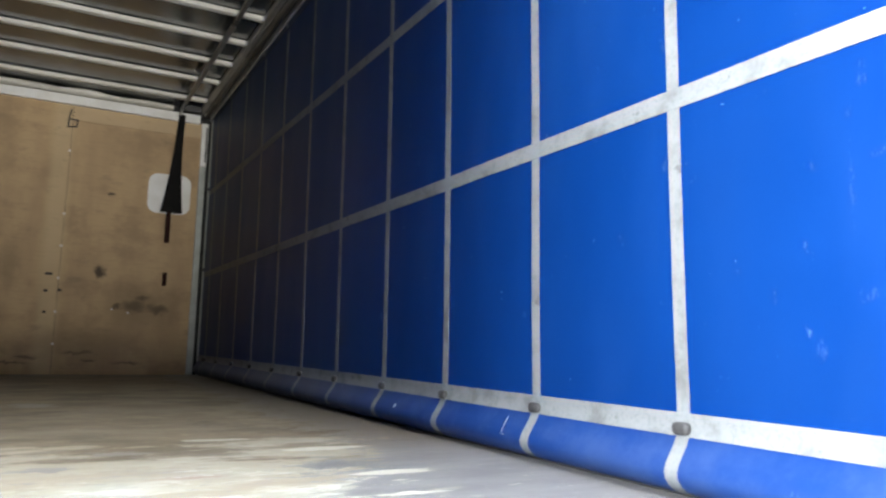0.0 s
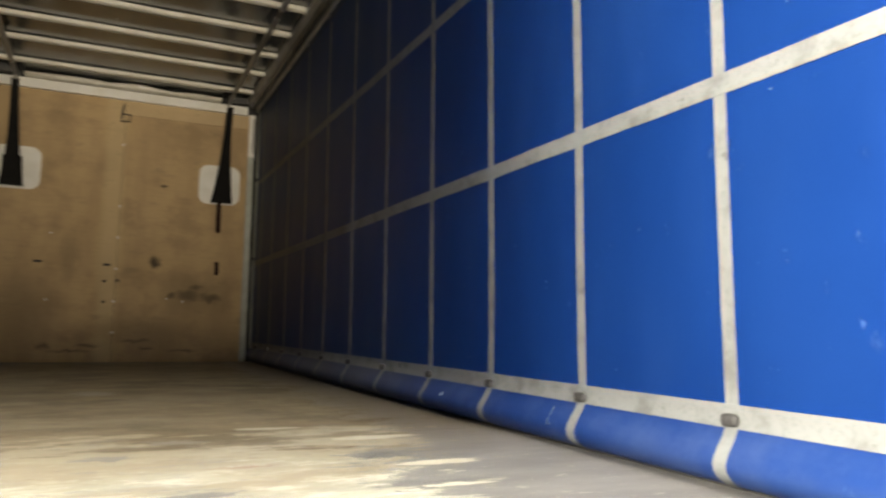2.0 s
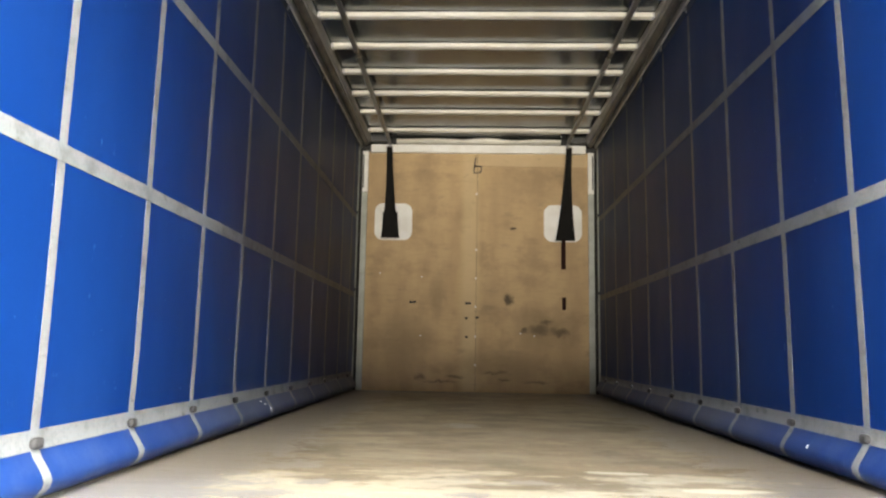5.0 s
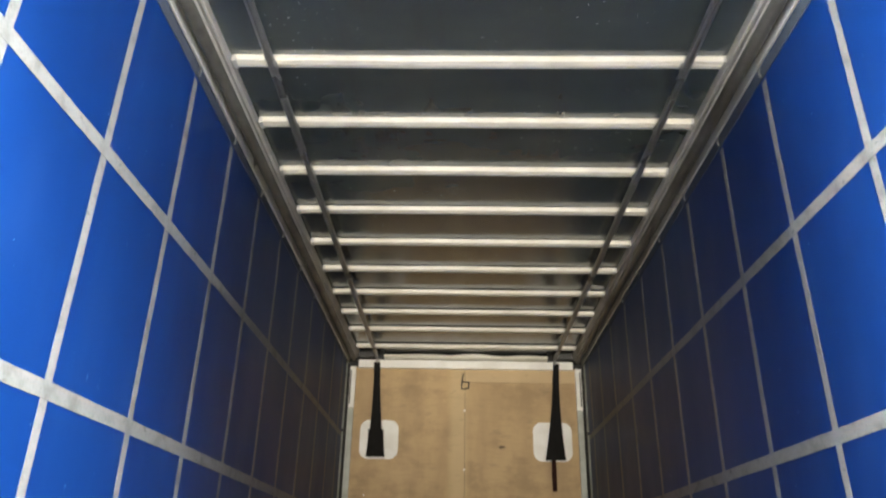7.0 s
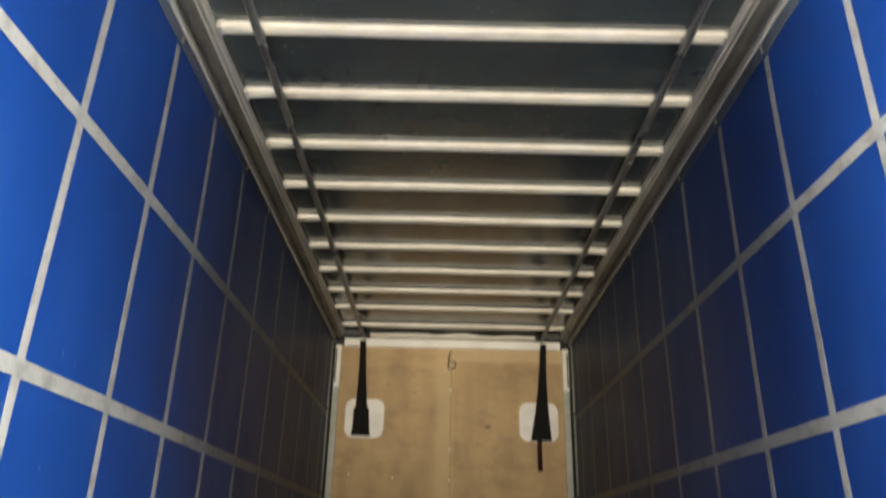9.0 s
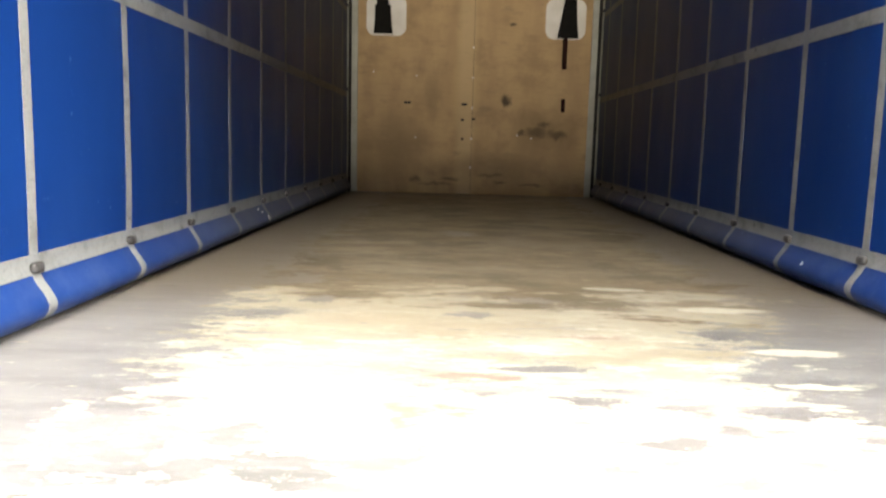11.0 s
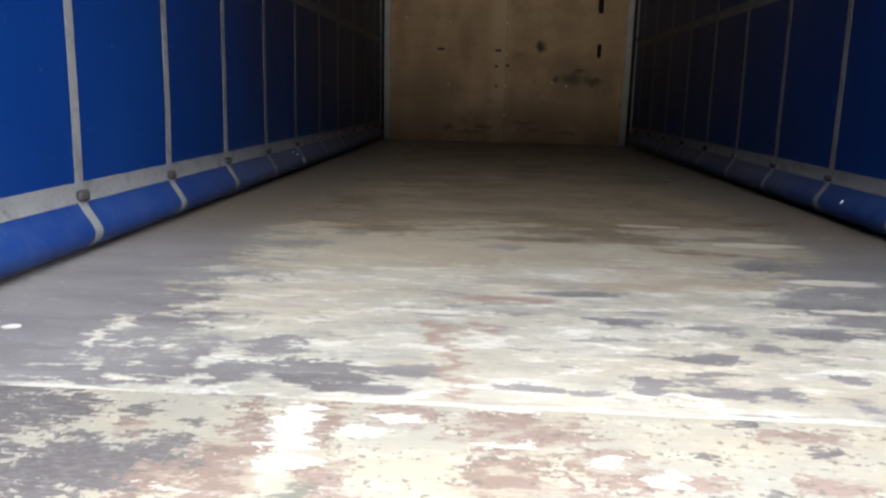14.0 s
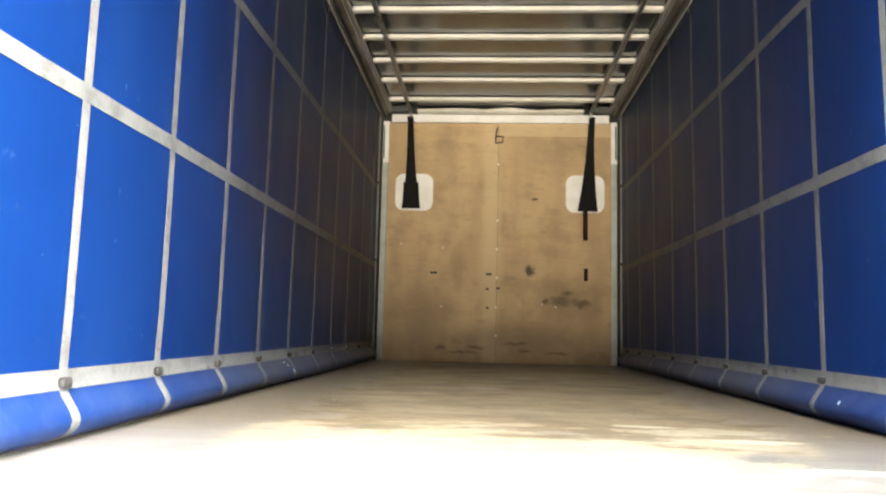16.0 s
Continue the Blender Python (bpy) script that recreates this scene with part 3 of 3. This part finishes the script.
for zz in (0.272, 0.56, 0.865, 1.16, 1.457, 2.05):
    part("screw", tube([(-0.004, -0.005, zz), (-0.004, 0.0, zz)], 0.010, 10), WHITE, wall, "pale worn screw head")
for xx, zz in ((-0.565, 1.168), (-0.567, 0.561), (0.46, 0.60), (0.60, 0.575), (-1.0, 1.2)):
    part("screw", tube([(xx, -0.004, zz), (xx, 0.0, zz)], 0.008, 10), WHITE, wall, "pale worn screw head")
for xx, zz, w in ((-0.097, 0.746, 0.016), (0.013, 0.755, 0.018), (-0.094, 0.554, 0.014), (-0.083, 0.899, 0.03), (-0.653, 0.905, 0.035)):
    part("hole", box(xx - w, xx + w, -0.0015, 0.001, zz - 0.011, zz + 0.011, 0.0), RUBBER, wall)
part("slot", box(0.885, 0.925, -0.002, 0.001, 0.845, 0.975, 0.0), MAROON, wall, "dark red-brown worn slot in the plywood")

for sx in (-1, 1):
    lower = box(min(sx * 1.256, sx * 1.285), max(sx * 1.256, sx * 1.285), REAR, 0.06, -0.12, 0.158, 0.002)
    lip = box(min(sx * 1.2445, sx * 1.285), max(sx * 1.2445, sx * 1.285), REAR, 0.06, 0.160, 0.172, 0.002)
    tagged(link("side_rave", joined(lower, lip), DARK), "dark steel side rave along the floor edge", "side rave", kind="structure")

tagged(link("header_beam", box(-1.13, 1.135, -0.045, 0.028, 2.484, 2.570, 0.006), WHITE), "white painted beam along the top of the bulkhead", "beam", kind="structure")

ceiling_bm = bmesh.new()
NX, NY = 24, 150
grid = [[None] * (NY + 1) for _ in range(NX + 1)]
BOWS = [-0.37 if i == 0 else -0.942 - 0.5005 * (i - 1) for i in range(14)]
for i in range(NX + 1):
    for j in range(NY + 1):
        xx, yy = -1.275 + 2.55 * i / NX, REAR + (0.05 - REAR) * j / NY
        near = min(abs(yy - b) for b in BOWS)
        sag = -0.003 * min(1.0, near / 0.25) * (0.6 + 0.8 * noise.noise((xx * 1.3, yy * 2.0, 0)))
        grid[i][j] = ceiling_bm.verts.new((xx, yy, 2.662 + sag + 0.4 * fall(yy)))
for i in range(NX):
    for j in range(NY):
        ceiling_bm.faces.new((grid[i][j], grid[i + 1][j], grid[i + 1][j + 1], grid[i][j + 1]))
tops = bmesh.ops.extrude_face_region(ceiling_bm, geom=ceiling_bm.faces[:])["geom"]
for v in tops:
    if isinstance(v, bmesh.types.BMVert):
        v.co.z = 2.72
tagged(link("ceiling", ceiling_bm, ROOF, smooth=True), "dark glossy roof sheet over pale roof bows", "ceiling", kind="structure")

for sx in (-1, 1):
    tagged(link("corner_panel", box(min(sx * 1.272, sx * 1.30), max(sx * 1.272, sx * 1.30), -0.35, 0.06, -0.12, 2.69, 0.002), RUBBER), "black corner panel outside the curtain end", "panel", kind="structure")

# ---- roof bows ----
def bow(y):
    top = thing("roof_bow", (0, y, 2.63 + fall(y)), "cream white roof bow across the body under the roof sheet", "roof bow", "roof bows")
    prof = [(-0.031, 0.034), (-0.031, 0.010), (-0.028, 0.004), (-0.010, 0.002), (-0.008, 0.0), (0.006, 0.0), (0.008, 0.002), (0.018, 0.002), (0.024, 0.004), (0.024, 0.034)]
    stops = [-1.112 + 2.236 * i / 24 for i in range(25)]
    bend = 0.012 * noise.noise((y * 3.1, 0.0, 0.0))
    part("bow_tube", extrude(prof, stops, lambda p, s: (s, p[0] + bend * math.cos(s * 1.4), p[1] + 0.003 * noise.noise((s * 2.0, y, 0.0)))), CREAM, top)
    for sx in (-1.108, 1.12):
        part("end_shoe", box(sx - 0.010, sx + 0.010, -0.034, 0.028, -0.003, 0.028, 0.003), ALU, top)
    return top


for y in BOWS:
    bow(y)

# ---- side rails with the curtain track ----
RAIL = [(1.122, 2.659), (1.122, 2.618), (1.126, 2.613), (1.133, 2.613), (1.135, 2.640), (1.143, 2.640), (1.145, 2.608), (1.154, 2.606)]
TUBE = [(1.184 + 0.030 * math.cos(radians(a)), 2.600 + 0.030 * math.sin(radians(a))) for a in range(180, 361, 18)]
LIP = [(1.221, 2.604), (1.222, 2.556), (1.225, 2.552), (1.231, 2.552), (1.234, 2.556), (1.235, 2.604)]
for sx, side in ((-1, "left"), (1, "right")):
    rail = thing("roof_rail", (0, 0, 2.6), "aluminium roof rail with a curtain track along its underside", "roof rail", "roof rails")
    back = Matrix.Translation((0, 0, -2.6))
    for nm, prof, mat, lab in (("inner_lip", RAIL + [(1.154, 2.659)], ALU, ""), ("track_tube", TUBE + [(1.214, 2.658), (1.154, 2.658)], TRACK, "dark stained curtain track"),
                               ("outer_lip", LIP + [(1.27, 2.604), (1.27, 2.659), (1.221, 2.659)], CHROME, "bright steel outer lip")):
        o = part(nm, extrude(prof, [REAR, -5.5, -3.5, -1.8, -0.05], lambda p, s: (sx * p[0], s, p[1] + fall(s))), mat, rail, lab)
        o.matrix_parent_inverse = back

# ---- longitudinal bars under the bows ----
for sx in (-0.925, 0.935):
    bar = thing("roof_bar", (sx, 0, 2.6), "dark galvanised steel bar slung under the roof bows", "roof bar", "roof bars")
    prof = [(-0.017, 0.004), (-0.017, -0.016), (-0.013, -0.02), (-0.004, -0.02), (-0.003, -0.010), (0.003, -0.010), (0.004, -0.02), (0.013, -0.02), (0.017, -0.016), (0.017, 0.004)]
    part("bar_profile", extrude(prof, [REAR + 0.1, -5.0, -2.5, -0.12], lambda p, s: (p[0], s, p[1] + fall(s))), STEEL, bar)
    for y in BOWS[:13]:
        part("hanger", box(-0.014, 0.014, y - 0.02, y + 0.02, fall(y), 0.032 + fall(y), 0.002), STEEL, bar)
    for y in (-5.78, -3.9, -2.1):
        part("joint_sleeve", box(-0.0185, 0.0185, y - 0.04, y + 0.04, -0.0215 + fall(y), 0.006 + fall(y), 0.002), STEEL, bar)
    s = 1 if sx > 0 else -1
    part("corner_gusset", box(min(0, s * 0.2), max(0, s * 0.2), -0.13, -0.06, -0.02, 0.075, 0.004), DARK, bar, "dark corner gusset")
    part("end_hook", tube([(0, -0.13, -0.02), (0, -0.135, -0.05), (0, -0.11, -0.075), (0, -0.075, -0.07)], 0.009, 8), CHROME, bar, "bright hook", True)

# ---- bunched roof cover above the header ----
bm = bmesh.new()
rows = []
for i in range(61):
    xx = -0.86 + 1.73 * i / 60
    top = 2.632 + 0.016 * noise.noise((xx * 3.4, 0.3, 0.0)) + 0.014 * math.exp(-((xx - 0.05) / 0.14) ** 2)
    row = []
    for j in range(9):
        f = j / 8
        yy = -0.05 - 0.03 * math.sin(f * math.pi) + 0.008 * noise.noise((xx * 9.0, f * 3.0, 1.0))
        row.append(bm.verts.new((xx, yy, 2.585 + (top - 2.585) * f)))
    rows.append(row + [bm.verts.new((xx, 0.02, top)), bm.verts.new((xx, 0.02, 2.585))])
for a, b in zip(rows, rows[1:]):
    for j in range(len(a)):
        bm.faces.new((a[j], a[(j + 1) % len(a)], b[(j + 1) % len(a)], b[j]))
bm.faces.new(rows[0])
bm.faces.new(rows[-1])
tagged(link("roof_cover_fold", bm, CREAM, smooth=True), "bunched pale fold of roof cover above the bulkhead beam", "roof cover")

# ---- side curtains ----
COLUMNS = {-1: [-6.80, -6.22, -5.633, -5.065, -4.497, -3.926, -3.35, -2.77, -2.18, -1.59, -1.00, -0.46],
           1: [-6.84, -6.245, -5.657, -5.073, -4.512, -3.914, -3.33, -2.745, -2.16, -1.58, -1.0, -0.46]}
BANDS = [(0.140, 0.194), (0.934, 0.986), (1.737, 1.787)]
ROLL = [(0.158, 0.0), (0.14, 0.006), (0.12, 0.016), (0.10, 0.030), (0.08, 0.043), (0.062, 0.050), (0.045, 0.047), (0.030, 0.036), (0.018, 0.020), (0.010, 0.002)]


def hang(y, z, seed):
    """How far the curtain hangs in from the side, at a place along and a height."""
    if z >= 0.158:
        d = 0.007 * noise.noise((y * 1.1, z * 0.8, seed)) + 0.003 * noise.noise((y * 4.0, z * 1.2, seed + 5))
        return d * min(1.0, (z - 0.158) / 0.2) * min(1.0, max(0.0, (2.53 - z) / 0.3))
    for (za, da), (zb, db) in zip(ROLL, ROLL[1:]):
        if z >= zb:
            return (da + (db - da) * (za - z) / (za - zb)) * (1 + 0.14 * noise.noise((y * 1.6, 0.0, seed)))
    return 0.0


HEIGHTS = [z for z, _ in ROLL][::-1] + [0.158 + (2.60 - 0.158) * i / 40 for i in range(1, 41)]


LEAN = 0.022


def cloth(side, seed, y0, y1, heights, lift, step, thick=0.0, sway=0.0, lean=0.0):
    """A piece of the curtain between y0 and y1, at the heights given, lifted inward, with a back."""
    bm = bmesh.new()
    n = max(1, round((y1 - y0) / step))
    ys = [y0 + (y1 - y0) * i / n for i in range(n + 1)]
    top = (lambda y, z: min(z, 2.5605 + 0.005 * noise.noise((y * 2.0, seed, 3.0))) if y > (-2.9 if side > 0 else -1.0) and heights is HEIGHTS else z)
    front = [[bm.verts.new((side * (HALF - hang(y, z, seed) - lift), y + lean * (z - 0.96) + sway * noise.noise((z * 1.4, y0 * 3.0, seed)), top(y, z))) for z in heights] for y in ys]
    rear = [[bm.verts.new((side * (HALF - hang(y, z, seed) - lift + thick), y + lean * (z - 0.96) + sway * noise.noise((z * 1.4, y0 * 3.0, seed)), top(y, z))) for z in heights] for y in ys]
    for g in (front, rear):
        for a, b in zip(g, g[1:]):
            for j in range(len(heights) - 1):
                bm.faces.new((a[j], b[j], b[j + 1], a[j + 1]))
    for a, b in ((front[0], rear[0]), (front[-1], rear[-1])):
        for j in range(len(heights) - 1):
            bm.faces.new((a[j], a[j + 1], b[j + 1], b[j]))
    for j in (0, -1):
        for i in range(n):
            bm.faces.new((front[i][j], front[i + 1][j], rear[i + 1][j], rear[i][j]))
    return bm


def button(long, wide, height):
    """A pill-shaped knob with blunt flanks, half sunk in what it sits on."""
    bm = bmesh.new()
    bmesh.ops.create_uvsphere(bm, u_segments=20, v_segments=10, radius=1.0)
    for v in bm.verts:
        x, y, z = (math.copysign(abs(c) ** 0.62, c) for c in v.co)
        v.co = Vector((x * wide, y * long, z * height))
    return bm


for sx, seed in ((-1, 11.0), (1, 37.0)):
    cur = thing("side_curtain", (sx * HALF, 0, 0), "blue tarpaulin side curtain with grey webbing grid", "curtain", "side curtains")
    undo = Matrix.Translation((-sx * HALF, 0, 0))
    add = []
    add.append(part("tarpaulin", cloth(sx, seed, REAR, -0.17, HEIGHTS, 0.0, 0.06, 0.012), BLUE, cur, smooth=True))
    straps = {}
    for y in COLUMNS[sx]:
        zs = [z for z in HEIGHTS if z <= 2.51]
        wob = 0.004 * noise.noise((y, seed, 0.0))
        straps[y] = part("vertical_strap", cloth(sx, seed, y - 0.0195 + wob, y + 0.0195 + wob, zs, 0.0014, 0.021, 0.0012, 0.005, LEAN), STRAP, cur, smooth=True)
        add.append(straps[y])
    for z0, z1 in BANDS:
        zs = [z0 + (z1 - z0) * i / 3 for i in range(4)]
        add.append(part("horizontal_band", cloth(sx, seed, REAR, -0.19, zs, 0.0026, 0.06, 0.0012), STRAP, cur, smooth=True))
    add.append(part("top_hem", cloth(sx, seed, REAR, -0.19, [2.494 + 0.0145 * i for i in range(5)], 0.0035, 0.06, 0.003), strap_material("dull_blue_grey_hem", (0.060, 0.075, 0.105), (0.045, 0.055, 0.075)), cur, "grey blue top hem", True))
    for y in COLUMNS[sx]:
        bm = button(0.025, 0.0155, 0.012)
        bmesh.ops.transform(bm, matrix=pose(sx * (HALF - 0.010), y - 0.80 * LEAN, 0.158, 0, 90, 0), verts=bm.verts)
        part("strap_button", bm, BUTTON, straps[y], "dark grey rounded strap button", True)
        yy = y + 1.56 * LEAN
        bm = joined(tube([(sx * 1.228, yy, 2.498), (sx * 1.225, yy, 2.524)], 0.005, 8), tube([(sx * 1.224, yy - 0.008, 2.534), (sx * 1.224, yy + 0.008, 2.534)], 0.006, 10))
        part("roller_hook", bm, STEEL, straps[y], "bright roller hook", True)
    # nicks on the roll: pale slips painted for daylight glinting through
    marks = [(-3.40, 0.068, 0.006, 0.012), (-3.505, 0.122, 0.012, 0.0025), (-3.462, 0.105, 0.010, 0.003)] if sx < 0 else [(-4.738, 0.088, 0.004, 0.006), (-5.545, 0.105, 0.0008, 0.013), (-5.556, 0.068, 0.010, 0.0006), (-5.546, 0.078, 0.0006, 0.007)]
    for y, z, w, h in marks:
        add.append(part("tear_glint", cloth(sx, seed, y - w, y + w, [z - h, z, z + h], 0.002, w, 0.002), STRAP if z < 0.11 and sx > 0 and y < -5.0 else WHITE, cur, "small nick in the tarpaulin, painted pale as a glint of daylight"))
    for o in add:
        o.matrix_parent_inverse = undo

# ---- front corner posts and curtain poles ----
for sx in (-1, 1):
    post = thing("corner_post", (sx * 1.19, 0, 0), "pale grey green steel corner post beside the bulkhead", "corner post", "corner posts")
    lo, hi = (-0.032, 0.028) if sx > 0 else (-0.028, 0.032)
    part("post_body", box(lo, hi, -0.02, 0.03, 0.0, 2.055, 0.005), POST, post)
    part("post_head", box(lo, hi + 0.002, -0.026, 0.03, 2.06, 2.5, 0.005), WHITE, post, "white upper sleeve")
    part("groove", box(sx * 0.016 - 0.006, sx * 0.016 + 0.006, -0.0285, -0.02, 2.10, 2.46, 0.001), RUBBER, post)
    pole = thing("curtain_pole", (sx * 1.250, -0.10, 0), "slim pale curtain pole at the front edge of the curtain", "curtain pole", "curtain poles")
    part("pole", tube([(0, 0, 0.0), (0, 0, 1.2), (0, 0, 2.53)], 0.014, 12), POST, pole, smooth=True)
    for zz in (1.0, 1.8):
        part("catch", box(-0.018, 0.018, -0.03, 0.01, zz, zz + 0.03, 0.004), DARK, pole)
    tagged(link("rubber_flap", box(sx * 1.262 - 0.035, sx * 1.262 + 0.035, -0.05, -0.042, 0.0, 2.52, 0.002), RUBBER), "black rubber sealing flap beside the corner post", "seal", "sealing flaps")

# ---- things on the bulkhead ----
def rounded_plate(cx, cz, w, h, r, y0, y1):
    prof = []
    for qx, qz, a0 in ((1, 1, 0), (-1, 1, 90), (-1, -1, 180), (1, -1, 270)):
        for i in range(9):
            a = radians(a0 + 90 * i / 8)
            prof.append((cx + qx * (w / 2 - r) + r * math.cos(a), cz + qz * (h / 2 - r) + r * math.sin(a)))
    return extrude(prof, [y0, y1], lambda p, s: (p[0], s, p[1]))


for cx in (-0.877, 0.895):
    tagged(link("wall_plate", rounded_plate(cx, 1.745, 0.395, 0.39, 0.09, -0.007, -0.0002), WHITE), "white square plate with rounded corners on the bulkhead", "plate", "bulkhead plates")


def wedge(cx0, w0, z0, cx1, w1, z1, y):
    """A webbing strap that widens downward and sways a little."""
    bm = bmesh.new()
    rows = []
    for i in range(13):
        f = i / 12
        c, w, z = cx0 + (cx1 - cx0) * f, w0 + (w1 - w0) * f ** 2.1, z0 + (z1 - z0) * f
        yy = y + 0.03 * (1 - f) * -1 + 0.006 * math.sin(f * 5)
        rows.append([bm.verts.new((c + w * u, yy + d, z)) for u, d in ((-0.5, 0.0), (0.0, -0.010), (0.5, 0.0), (0.5, 0.004), (0.0, -0.005), (-0.5, 0.004))])
    for a, b in zip(rows, rows[1:]):
        for j in range(6):
            bm.faces.new((a[j], a[(j + 1) % 6], b[(j + 1) % 6], b[j]))
    bm.faces.new(rows[0])
    bm.faces.new(rows[-1])
    return bm


left = thing("hanging_strap", (-0.93, -0.06, 1.56), "black webbing strap hanging folded in front of a white plate", "strap", "hanging straps")
undo = Matrix.Translation((0.93, 0.06, -1.56))
part("webbing", wedge(-0.930, 0.062, 2.535, -0.902, 0.17, 1.60, -0.06), BLACK, left).matrix_parent_inverse = undo
part("folded_end", wedge(-0.905, 0.155, 1.83, -0.902, 0.19, 1.563, -0.068), BLACK, left, "folded loose end of the strap").matrix_parent_inverse = undo
right = thing("hanging_strap", (0.94, -0.06, 1.25), "black webbing strap hanging with a loose tail end", "strap", "hanging straps")
undo = Matrix.Translation((-0.94, 0.06, -1.25))
part("webbing", wedge(0.955, 0.06, 2.535, 0.913, 0.205, 1.555, -0.06), BLACK, right).matrix_parent_inverse = undo
part("tail", box(0.870, 0.915, -0.066, -0.062, 1.258, 1.57, 0.001), MAROON, right, "dark red-brown loose strap tail").matrix_parent_inverse = undo

ring = thing("lashing_ring", (0, -0.01, 2.27), "small dark metal ring on a short rod", "ring")
undo = Matrix.Translation((0, 0.01, -2.27))
part("ring_loop", tube([(-0.036, -0.012, 2.275), (0.036, -0.012, 2.283), (0.042, -0.012, 2.345), (-0.030, -0.012, 2.350)], 0.009, 8, True), RIVET, ring).matrix_parent_inverse = undo
part("rod", tube([(-0.036, -0.012, 2.30), (-0.030, -0.012, 2.38), (-0.018, -0.012, 2.44)], 0.007, 8), RIVET, ring).matrix_parent_inverse = undo
